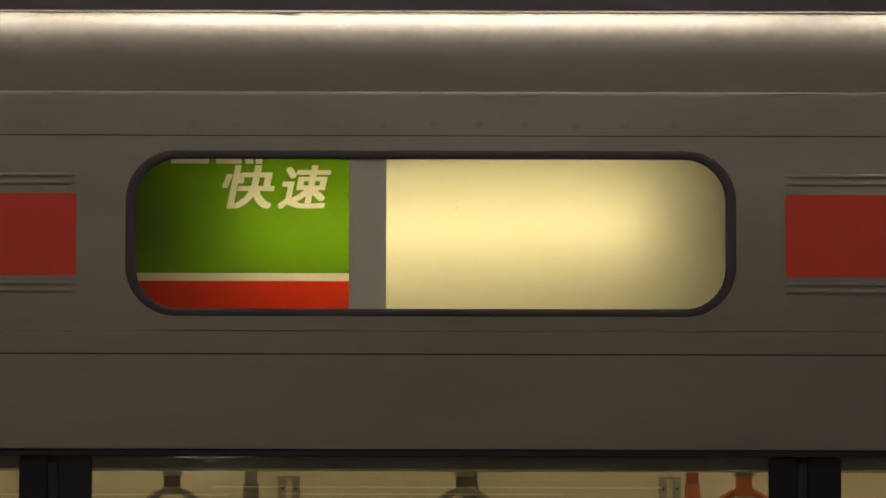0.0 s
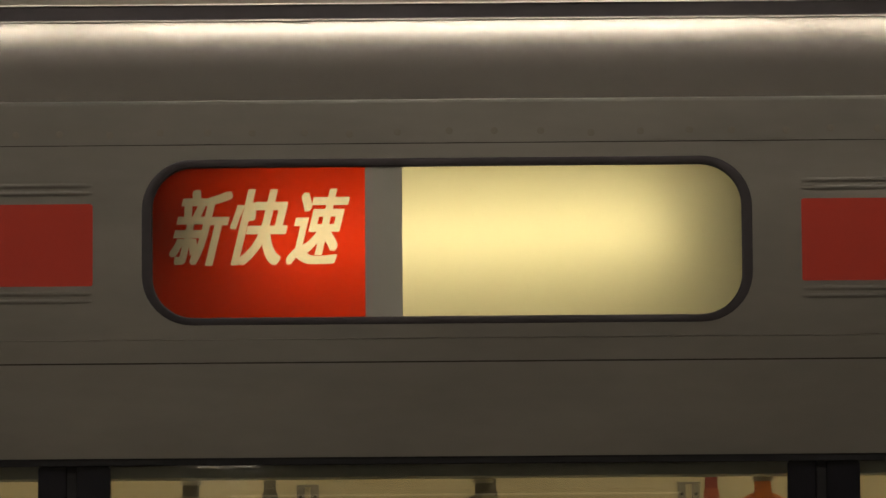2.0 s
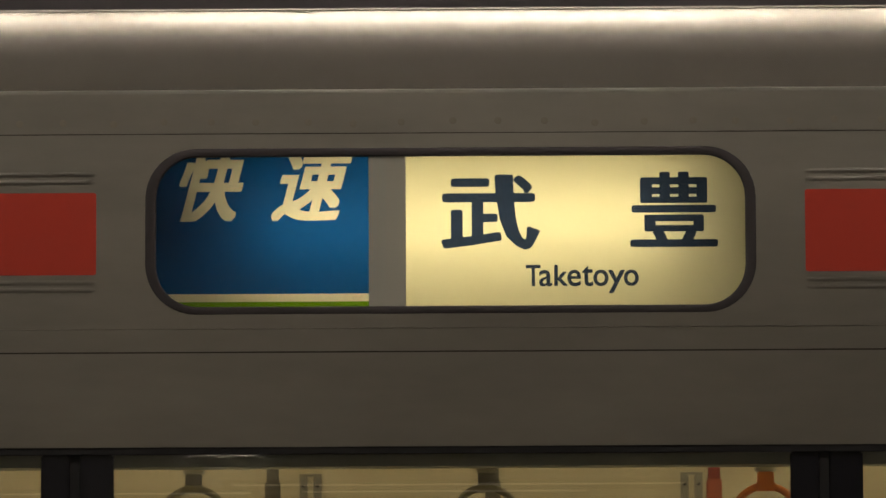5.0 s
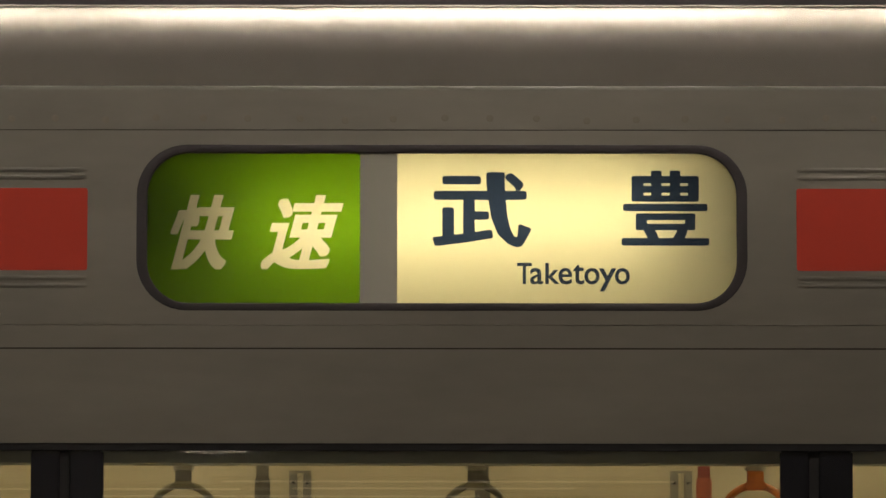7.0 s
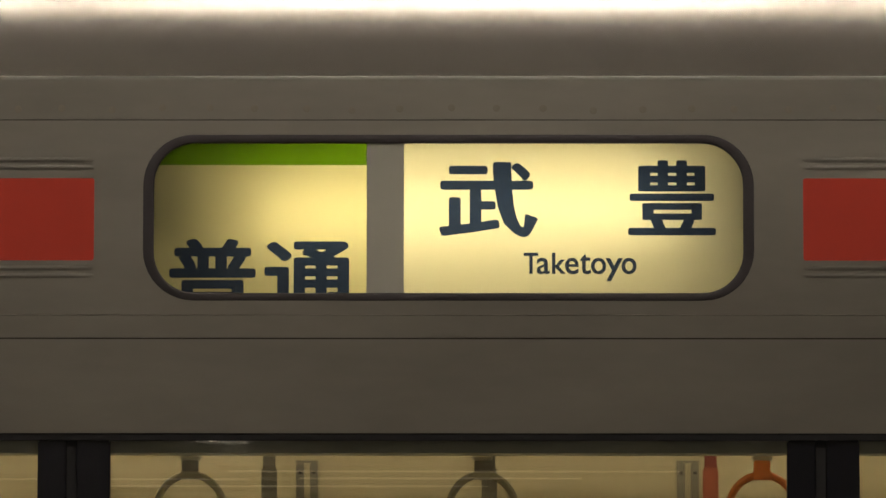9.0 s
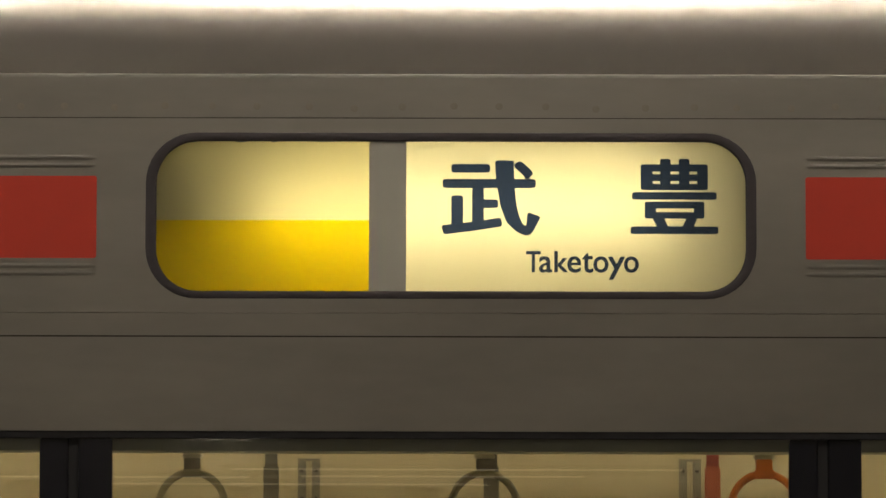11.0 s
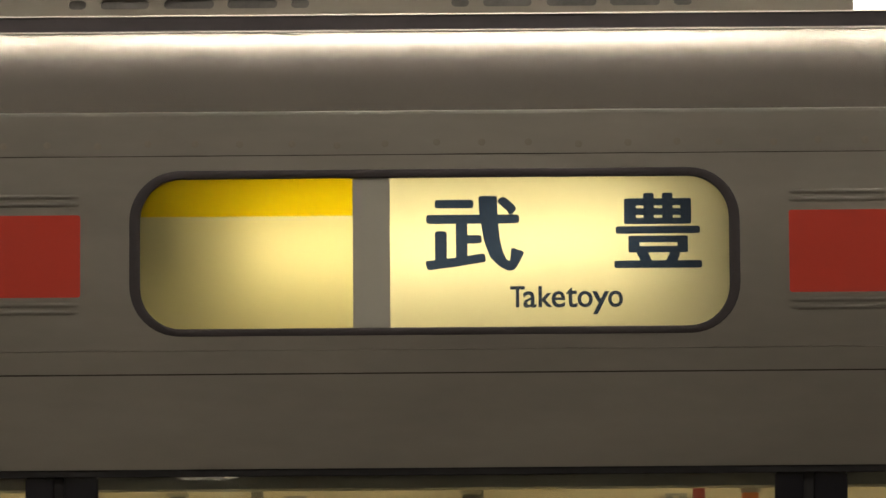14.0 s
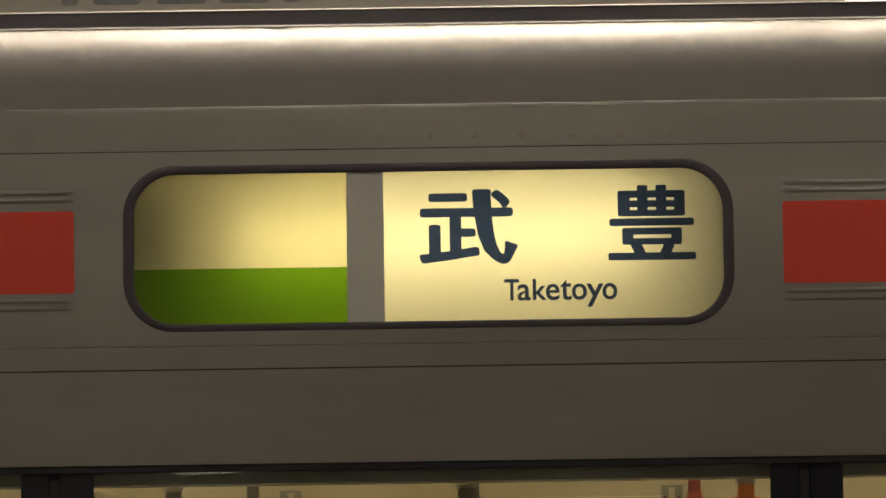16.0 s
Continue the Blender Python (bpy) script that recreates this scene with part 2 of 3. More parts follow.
# ---- platform and hall round the train ----
def hall():
    ground = mesh_object("ground", box(-14, 14, -14, 16, -0.3, 0.0), BALLAST)
    tagged(ground, "dark ballast of the track bed", "ground", kind="structure")
    plat = mesh_object("platform", box(-14, 14, -13.5, -0.09, 0.003, 1.1, 0.02), CONCRETE)
    tagged(plat, "grey concrete station platform beside the train", "platform", kind="structure")
    # canopy and walls are unseen, added as surroundings for the steel to mirror
    roof = mesh_object("ceiling", box(-14, 14, -14, 16, 5.6, 5.8), CANOPY)
    tagged(roof, "unseen dark canopy added over platform and track", "ceiling", kind="structure")
    for name, b in (("wall_south", box(-14, 14, -14.2, -14, 0, 5.6)), ("wall_north", box(-14, 14, 16, 16.2, 0, 5.6)),
                    ("wall_east", box(14, 14.2, -14, 16, 0, 5.6)), ("wall_west", box(-14.2, -14, -14, 16, 0, 5.6))):
        tagged(mesh_object(name, b, FAR_WALL), "plain unseen wall, added to reflect light onto the train", "wall", kind="structure")


def unseen_batten(x, y, z, glow):
    lamp = thing("unseen_batten", (x, y, z), "unseen white fluorescent batten light hung over the platform", "light", "platform lights")
    part("batten", box(-0.74, 0.74, -0.06, 0.06, 0.03, 0.09, 0.008), AC_PAINT, lamp)
    part("tube", rod((-0.72, 0, -0.012), (0.72, 0, -0.012), 0.034, 20), glow, lamp, "glowing fluorescent tube", True)
    for s in (-0.5, 0.5):
        part("hanger", rod((s, 0, 0.09), (s, 0, 5.6 - z), 0.008, 8), METAL_RAIL, lamp)
    return lamp


hall()
first_light = unseen_batten(-11.2, -1.25, 4.75, PLAT_TUBE)
for i in range(1, 15):
    copy_thing(first_light, pose(-11.2 + 1.6 * i, -1.25, 4.75))
# two back rows, fill lights added to brighten the carriage side
fill_light = unseen_batten(-11.2, -7.5, 4.75, ADDED_TUBE)
for y in (-7.5, -11.5):
    for i in range(0, 15):
        if i or y < -8:
            copy_thing(fill_light, pose(-11.2 + 1.6 * i, y, 4.75))


def light_box(x0, x1, y, z0, z1):
    s = thing("light_box", ((x0 + x1) / 2, y, z0), "bright white station light box behind the train", "light box")
    w = (x1 - x0) / 2
    part("casing", box(-w - 0.03, w + 0.03, 0.0, 0.15, -0.03, z1 - z0 + 0.03, 0.01), AC_PAINT, s)
    part("lit_face", box(-w, w, -0.012, -0.001, 0, z1 - z0, 0.003), LIGHT_BOX, s, "glowing white face")
    for k in (-0.7 * w, 0.7 * w):
        part("hanger", rod((k, 0.07, z1 - z0 + 0.03), (k, 0.07, 5.6 - z0), 0.012, 8), METAL_RAIL, s)


light_box(0.6, 5.5, 8.0, 4.55, 5.25)


def reflection_light(x0, x1, z, glow):
    s = thing("reflection_light", ((x0 + x1) / 2, -14.0, z), "unseen white tube placed for its reflection in the windows", "light", "wall lights")
    w = (x1 - x0) / 2
    part("base_plate", box(-w, w, 0.002, 0.03, -0.03, 0.03, 0.004), AC_PAINT, s)
    part("tube", rod((-w * 0.96, 0.045, 0), (w * 0.96, 0.045, 0), 0.0050, 12), glow, s, "glowing tube", True)


# unseen tubes, set where their reflections fall along the window tops
for x0, x1, glow in ((-2.12, -2.03, WALL_TUBE), (-1.445, -1.285, WALL_TUBE), (-1.23, -1.12, WALL_TUBE), (1.52, 1.71, ADDED_TUBE)):
    reflection_light(x0, x1, 3.232, glow)
# long tubes added only to draw pale reflected streaks across the panes
for x0, x1, z in ((-3.4, -1.1, 3.012), (-1.3, 1.25, 3.055), (-0.9, 0.7, 3.018), (-2.2, 0.2, 2.975)):
    reflection_light(x0, x1, z, STREAK_TUBE)

# ---- the carriage ----
HALF = 9.0               # half of the carriage's length
carriage = thing("railway_carriage", (0, 1.45, 0), "stainless steel commuter carriage with red stripe standing at the platform", "train")
CAR = Matrix.Translation((0, -1.45, 0))


def car_part(name, bm, mat, label="", smooth=False, parent=None):
    """Part of the carriage, built in world coordinates."""
    bmesh.ops.transform(bm, matrix=CAR, verts=bm.verts[:])
    return part(name, bm, mat, carriage if parent is None else parent, label, smooth)


SIGN_OUT = rounded(-0.501, 0.501, 3.113, 3.3875, 0.084)
SIGN_IN = rounded(-0.4825, 0.4825, OPEN_BOTTOM, OPEN_TOP, 0.068)
SIGN_MID = rounded(-0.491, 0.491, 3.121, 3.379, 0.075)

WINDOW_TOP, WINDOW_BOTTOM = 2.8935, 1.95
SHOULDER_LEAN = 4.5      # lean of the shoulder just above the crease, degrees
SHOULDER_TURN = 20.5     # how far the shoulder leans in under the gutter, degrees


def body_side():
    # band with the sign's opening, between the two panel joints
    car_part("sign_band", plate([(-HALF, 3.0535), (HALF, 3.0535), (HALF, 3.4098), (-HALF, 3.4098)], [SIGN_MID], 0.0, 0.004), STEEL)
    car_part("upper_band", sweep([(0.0, 3.4115), (-0.0007, 3.4768), (-0.0005, 3.4784), (-0.00012, 3.4808), (0.00042, 3.4833),
                                  (0.005, 3.4832), (0.005, 3.4115)], -HALF, HALF), STEEL)
    # shoulder that bends in to the gutter
    prof, y, n = [], 0.00042, 32
    for i in range(n + 1):
        prof.append((y, 3.4833 + 0.134 * i / n))
        y += math.tan(radians(SHOULDER_LEAN + (SHOULDER_TURN - SHOULDER_LEAN) * (i / n) ** 2.2)) * 0.134 / n
    prof += [(y + 0.004, z - 0.002) for y, z in prof[::-1]]
    car_part("shoulder", sweep(prof, -HALF, HALF), STEEL_SHOULDER, smooth=True)
    y_top, z_top = prof[n]
    car_part("gutter_lip", sweep([(y_top - 0.0004, z_top - 0.0004), (y_top - 0.0026, z_top + 0.0002), (y_top - 0.0014, z_top + 0.0033), (y_top + 0.004, z_top + 0.0036)], -HALF, HALF), STEEL_RIB)
    car_part("gutter", sweep([(y_top + 0.001, z_top + 0.0034), (y_top + 0.001, z_top + 0.0275), (y_top + 0.02, z_top + 0.0275), (y_top + 0.02, z_top - 0.004), (y_top + 0.008, z_top - 0.004)], -HALF, HALF), GUTTER, "dark rain gutter")
    car_part("gutter_edge", sweep([(y_top - 0.002, z_top + 0.0277), (y_top - 0.0012, z_top + 0.0300), (y_top + 0.006, z_top + 0.031), (y_top + 0.006, z_top + 0.0277)], -HALF, HALF), STEEL_RIB)
    smear = bmesh.new()
    bmesh.ops.create_uvsphere(smear, u_segments=24, v_segments=10, radius=1.0)
    for v in smear.verts:
        n = 1 + 0.35 * noise.noise(v.co * 2.3)
        v.co = Vector((-0.243 + 0.028 * v.co.x * n, y_top - 0.0012 + 0.002 * v.co.y, z_top - 0.0030 + 0.0010 * v.co.z * n - 0.002 * v.co.x))
    car_part("sealant_smear", smear, CLIP, "pale smear of old sealant", True)
    # row of spot welds under the crease
    disc = bmesh.new()
    bmesh.ops.create_cone(disc, cap_ends=True, segments=14, radius1=0.0062, radius2=0.0045, depth=0.00016, matrix=Matrix.Translation((0, -1.45, 0)) @ Matrix.Rotation(radians(90), 4, "X"))
    me = bpy.data.meshes.new("spot_weld")
    disc.to_mesh(me)
    disc.free()
    me.materials.append(WELD)
    for k in range(-14, 15):
        ob = new("spot_weld", me)
        ob.parent = carriage
        ob.location = (k * 0.079 + random.uniform(-0.006, 0.006), -0.0003, 3.4285 + random.uniform(-0.0025, 0.0025))
    # letterboard between the lower joint and the windows
    car_part("letterboard", box(-HALF, HALF, 0.0, 0.004, 2.8975, 3.0507), STEEL)
    car_part("fold_line", sweep([(0.0, 3.0895), (-0.0012, 3.0905), (0.0, 3.0915)], -HALF, HALF), STEEL)
    car_part("joint_backing", box(-HALF, HALF, 0.0045, 0.008, 2.90, 3.10), JOINT)
    car_part("joint_sealant", box(-HALF, HALF, 0.0013, 0.0040, 3.0508, 3.0534), JOINT, "grimy sealant in the panel joint")
    car_part("joint_sealant", box(-HALF, HALF, 0.0013, 0.0040, 3.4099, 3.4114), JOINT, "grimy sealant in the panel joint")
    car_part("joint_backing", box(-HALF, HALF, 0.0055, 0.009, 3.400, 3.420), JOINT)
    car_part("waist_panel", box(-HALF, HALF, 0.0, 0.05, 1.05, WINDOW_BOTTOM, 0.003), STEEL)
    car_part("skirt", box(-HALF, HALF, 0.03, 0.05, 0.85, 1.045, 0.003), GUTTER)
    # red stripe and pressed beads on both sides of the sign
    for s in (-1, 1):
        a, b = sorted((s * 0.58, s * HALF))
        car_part("red_stripe", plate(rounded(a, b, 3.1795, 3.3145, 0.004, 3), [], -0.0012, -0.0001), RED, "red adhesive stripe")
        for z in (3.1548, 3.1672, 3.3320, 3.3448):
            prof = [(0.0002 - 0.0010 * (0.5 + 0.5 * math.cos(math.pi * k / 8)), z + 0.006 * k / 8) for k in range(-8, 9)]
            bead = sweep(prof, *sorted((s * 0.575, s * HALF)), steps=700)
            for v in bead.verts:                      # the bead runs out towards the sign
                f = min(max((abs(v.co.x) - 0.575) / 0.022, 0.0), 1.0)
                v.co.y = 0.0002 + (v.co.y - 0.0002) * f * f * (3 - 2 * f)
            car_part("bead", bead, STEEL, smooth=True)


def roof_and_coolers():
    prof = [(0.04, 3.60), (0.07, 3.640), (0.25, 3.675), (0.6, 3.70), (1.0, 3.73), (1.45, 3.74), (1.9, 3.73), (2.3, 3.70), (2.65, 3.675), (2.83, 3.64), (2.86, 3.60)]
    prof += [(y, z - 0.03) for y, z in prof[::-1]]
    car_part("roof", sweep(prof, -HALF, HALF), ROOF, "dark grey painted roof")


def cooler(x0, x1):
    """Roof cooling unit with rows of oblong slots in its side cover."""
    y0, y1, z0, z1 = 0.62, 2.28, 3.69, 4.02
    unit = thing("roof_cooling_unit", ((x0 + x1) / 2, 1.45, z0), "beige roof cooling unit with oblong slots in its cover", "cooling unit")
    m = Matrix.Translation((-(x0 + x1) / 2, -1.45, -z0))
    slots = []
    for start in (-1.359, -0.664, 0.031):
        for off, w in ((0.0, 0.032), (0.058, 0.088), (0.173, 0.091), (0.288, 0.091), (0.404, 0.033)):
            for zz in (3.749, 3.793, 3.837):
                slots.append(rounded(start + off, start + off + w, zz, zz + 0.017, 0.008, 4))
    b = plate([(x0, z0 - 0.02), (x1, z0 - 0.02), (x1, z1), (x0, z1)], slots, y0, y0 + 0.006)
    bmesh.ops.transform(b, matrix=m, verts=b.verts[:])
    part("side_cover", b, AC_PAINT, unit)
    for nm, bb, mt in (("slot_backing", box(x0 + 0.02, x1 - 0.02, y0 + 0.0075, y0 + 0.03, z0, z1 - 0.02), SLOT),
                       ("top_cover", box(x0, x1, y0 + 0.006, y1, z1 - 0.02, z1 + 0.01, 0.004), AC_PAINT),
                       ("end_cover", box(x0, x0 + 0.006, y0 + 0.006, y1, z0 - 0.02, z1 - 0.02), AC_PAINT),
                       ("end_cover", box(x1 - 0.006, x1, y0 + 0.006, y1, z0 - 0.02, z1 - 0.02), AC_PAINT),
                       ("side_cover", box(x0, x1, y1 - 0.006, y1, z0 - 0.02, z1 - 0.02), AC_PAINT)):
        bmesh.ops.transform(bb, matrix=m, verts=bb.verts[:])
        part(nm, bb, mt, unit)


def windows():
    car_part("top_seal", box(-HALF, HALF, 0.002, 0.020, WINDOW_TOP - 0.008, WINDOW_TOP + 0.004, 0.001), SEAL, "black rubber seal along the window tops")
    step = 1.222                      # spacing of the black pillars
    for i in range(-7, 8):
        xc = i * step
        wnd = new("side_window")
        wnd.parent = carriage
        wnd.location = (xc, -1.45, 0)
        part("pane", box(-0.552, 0.552, 0.014, 0.018, WINDOW_BOTTOM, WINDOW_TOP), GLASS_WINDOW, wnd, "tinted window glass").visible_shadow = False
        part("bottom_gasket", box(-0.60, 0.60, 0.002, 0.020, WINDOW_BOTTOM - 0.004, WINDOW_BOTTOM + 0.010, 0.002), SEAL, wnd)
    for i in range(-7, 7):
        xc = (i + 0.5) * step
        pil = new("window_pillar")
        pil.parent = carriage
        pil.location = (xc, -1.45, 0)
        part("pillar_core", box(-0.056, 0.056, 0.02, 0.06, WINDOW_BOTTOM, WINDOW_TOP - 0.008), PILLAR, pil)
        part("pillar_face", box(-0.059, -0.013, 0.008, 0.019, WINDOW_BOTTOM + 0.01, WINDOW_TOP - 0.008, 0.002), PILLAR, pil)
        part("pillar_face", box(0.005, 0.059, 0.008, 0.019, WINDOW_BOTTOM + 0.01, WINDOW_TOP - 0.008, 0.002), PILLAR, pil)
        part("pillar_seal", box(-0.012, 0.004, 0.010, 0.019, WINDOW_BOTTOM + 0.01, WINDOW_TOP - 0.008, 0.001), SEAL, pil)


def interior():
    car_part("inner_lining", box(-HALF, HALF, 0.235, 0.25, 2.866, 3.45), LINING)
    car_part("window_header", box(-HALF, HALF, 0.03, 0.234, 2.8655, 2.880, 0.003), LINING_DARK, "dark grey-green header over the window")
    car_part("header_face", box(-HALF, HALF, 0.024, 0.0295, 2.8655, 2.905), LINING_DARK)
    car_part("inner_waist", box(-HALF, HALF, 0.055, 0.10, 1.2, 1.95), LINING)
    car_part("saloon_floor", box(-HALF, HALF, 0.05, 2.85, 1.05, 1.15), CONCRETE)
    car_part("saloon_ceiling", box(-HALF, HALF, 0.25, 2.65, 3.38, 3.40), LINING, "cream ceiling panel")
    car_part("far_wall", box(-HALF, HALF, 2.72, 2.86, 1.05, 3.60), LINING, "cream panel wall of the saloon")
    for x in (-HALF + 0.03, HALF - 0.03):
        car_part("end_wall", box(x - 0.03, x + 0.03, 0.05, 2.85, 1.05, 3.60), LINING)


def saloon_light(x, y):
    lamp = thing("saloon_light", (x, y, 3.38), "white fluorescent ceiling light inside the saloon", "light", "saloon lights")
    part("base_plate", box(-0.62, 0.62, -0.07, 0.07, -0.025, -0.001, 0.004), HOUSING, lamp)
    part("tube", rod((-0.58, 0, -0.05), (0.58, 0, -0.05), 0.016), SALOON_TUBE, lamp, "glowing fluorescent tube", True)
    return lamp


body_side()
roof_and_coolers()
cooler(-1.56, 0.761)
windows()
interior()


def bogie(x):
    bg = thing("bogie", (x, 1.45, 0.15), "dark steel bogie with four wheels on the rails", "bogie", "bogies")
    part("side_frame", box(-1.35, 1.35, -1.0, -0.9, 0.30, 0.52, 0.03), GUTTER, bg)
    part("side_frame", box(-1.35, 1.35, 0.9, 1.0, 0.30, 0.52, 0.03), GUTTER, bg)
    part("bolster", box(-0.25, 0.25, -0.9, 0.9, 0.35, 0.899, 0.03), GUTTER, bg)
    for dx in (-1.05, 1.05):
        part("axle", rod((dx, -0.89, 0.43), (dx, 0.89, 0.43), 0.07), GUTTER, bg)
        for dy in (-0.56, 0.56):
            part("wheel", rod((dx, dy - 0.06, 0.43), (dx, dy + 0.06, 0.43), 0.43, 32), BRACKET, bg)
    return bg


bogie_a = bogie(-6.2)
copy_thing(bogie_a, pose(6.2, 1.45, 0.15))
for y in (0.89, 2.01):
    rail = mesh_object("rail", sweep([(y - 0.065, 0.0), (y - 0.065, 0.012), (y - 0.01, 0.03), (y - 0.01, 0.115), (y - 0.033, 0.125), (y - 0.033, 0.15),
                                      (y + 0.033, 0.15), (y + 0.033, 0.125), (y + 0.01, 0.115), (y + 0.01, 0.03), (y + 0.065, 0.012), (y + 0.065, 0.0)], -13.9, 13.9), BRACKET)
    tagged(rail, "worn steel running rail under the train", "rail", kind="structure")
car_part("underframe", box(-HALF, HALF, 0.1, 2.8, 1.0, 1.049, 0.01), GUTTER)
lamp0 = saloon_light(-5.6, 0.95)
for i in range(8):
    for y in (0.95, 1.95):
        if i or y > 1:
            copy_thing(lamp0, pose(-5.6 + 1.6 * i, y, 3.38))


def strap(x, y, ring_top, ring_mat, belt_mat, label, group, wide=0.03):
    """Hanging strap: rail clip, belt, buckle block, round grip."""
    st = thing("hanging_strap", (x, y, ring_top), label, "hanging strap", group)
    part("clip", box(-0.019, 0.019, -0.014, 0.014, 0.022, 0.030, 0.002), CLIP, st)
    part("belt", box(-wide / 2, wide / 2, -0.004, 0.004, 0.028, 0.215, 0.001), belt_mat, st)
    part("buckle", box(-0.0145, 0.0145, -0.009, 0.009, 0.0, 0.0225, 0.002), ring_mat if ring_mat is STRAP_ORANGE else belt_mat, st)
    part("grip_clasp", box(-0.020, 0.020, -0.012, 0.012, -0.013, 0.003, 0.004), ring_mat, st)
    part("grip", torus((0, 0, -0.062), 0.0585, 0.0065), ring_mat, st, smooth=True)
    return st


def far_strap(x, y, top_mat, low_mat, label, group):
    st = thing("hanging_strap", (x, y, 2.86), label, "hanging strap", group)
    part("belt", box(-0.013, 0.013, -0.004, 0.004, 0.012, 0.20, 0.001), top_mat, st)
    part("sheath", box(-0.0165, 0.0165, -0.008, 0.008, -0.10, 0.014, 0.003), low_mat, st)
    part("grip", torus((0, 0, -0.16), 0.0585, 0.0065), low_mat, st, smooth=True)


def bracket_pair(x, y):
    br = thing("wall_bracket", (x, y, 2.80), "pair of upright metal brackets with screws on the saloon wall", "bracket", "wall brackets")
    part("cap", box(-0.027, 0.027, -0.012, 0.0, 0.098, 0.1035, 0.001), BRACKET, br)
    for s in (-1, 1):
        up = part("upright", box(s * 0.0165 - 0.0095, s * 0.0165 + 0.0095, -0.01, 0.0, -0.25, 0.0975, 0.002), BRACKET, br)
        for z in (0.075, 0.01):
            part("screw", rod((s * 0.0165, -0.013, z), (s * 0.0165, -0.0095, z), 0.004, 10), DARK_GAP, up)


strap(-0.4645, 0.60, 2.8425, STRAP_GREY, STRAP_BELT, "grey plastic hanging strap with a round grip", "hanging straps")
strap(0.0585, 0.60, 2.8425, STRAP_GREY, STRAP_BELT, "grey plastic hanging strap with a round grip", "hanging straps")
strap(0.559, 0.60, 2.8425, STRAP_ORANGE, STRAP_BELT, "orange plastic hanging strap with a round grip", "hanging straps")
far_strap(-0.3915, 1.9, STRAP_BELT, STRAP_BELT, "grey hanging strap over the far seats", "far hanging straps")
far_strap(0.08, 1.9, STRAP_BELT, STRAP_BELT, "grey hanging strap over the far seats", "far hanging straps")
far_strap(0.554, 1.9, STRAP_RED, STRAP_ORANGE_DULL, "red hanging strap over the far seats", "far hanging straps")
bracket_pair(-0.345, 2.72)
bracket_pair(0.555, 2.72)
for y in (0.60, 1.9):
    rail_bar = car_part("strap_rail", rod((-HALF + 0.06, y, 3.05), (HALF - 0.06, y, 3.05), 0.016), METAL_RAIL, "polished strap rail", True)


# ---- the sign ----
def sign():
    s = thing("destination_sign", (0, 0.1, SIGN_Z), "backlit roll-blind destination sign with black rubber frame", "sign")
    m = Matrix.Translation((0, -0.1, -SIGN_Z))

    def put(name, b, mat, label="", smooth=False):
        bmesh.ops.transform(b, matrix=m, verts=b.verts[:])
        return part(name, b, mat, s, label, smooth)

    put("gasket", frame_ring(SIGN_OUT, SIGN_IN, -0.002, FILM_Y - 0.002), RUBBER, "black rubber gasket", True)
    put("pane", plate(rounded(-0.486, 0.486, 3.123, 3.376, 0.07), [], 0.0012, 0.0030), GLASS_SIGN, "clear glass").visible_shadow = False
    put("divider", box(-0.134, -0.073, 0.0036, FILM_Y - 0.001, 3.10, 3.40, 0.001), DIVIDER, "grey metal strip between the films")
    # white lamp box behind the films
    put("reflector", box(-0.50, 0.50, 0.19, 0.20, 3.115, 3.385), HOUSING)
    put("reflector", box(-0.50, 0.50, FILM_Y + 0.006, 0.19, 3.3825, 3.3845), HOUSING)
    put("reflector", box(-0.50, 0.50, FILM_Y + 0.006, 0.19, 3.1145, 3.1165), HOUSING)
    for x in (-1, 1):
        a, b = sorted((x * 0.498, x * 0.50))
        put("reflector", box(a, b, FILM_Y - 0.002, 0.19, 3.1166, 3.3824), HOUSING)
        a, b = (-0.465, -0.39) if x < 0 else (0.405, 0.465)
        put("socket", box(a, b, 0.046 + 0.014 * x, 0.14, SIGN_Z - 0.022 + x * 0.002, SIGN_Z + 0.062, 0.006), SOCKET, "dark lamp socket")
    put("tube", rod((-0.318, 0.096, SIGN_Z + 0.004), (0.366, 0.096, SIGN_Z + 0.022), 0.015, 20), TUBE, "glowing fluorescent tube", True)
    put("housing", box(-0.52, 0.52, 0.202, 0.215, 2.96, 3.54), ROOF)
    for x, y, r in ((0.0415, 3.2915, 0.0012), (0.0395, 3.333, 0.0009), (0.36, 3.20, 0.0008)):
        put("dirt_speck", rod((x, 0.0005, y), (x, 0.0011, y), r, 8), DARK_GAP)


sign()

# ---- films: rigid sheets that pass the opening one after another ----
glyphs = {}


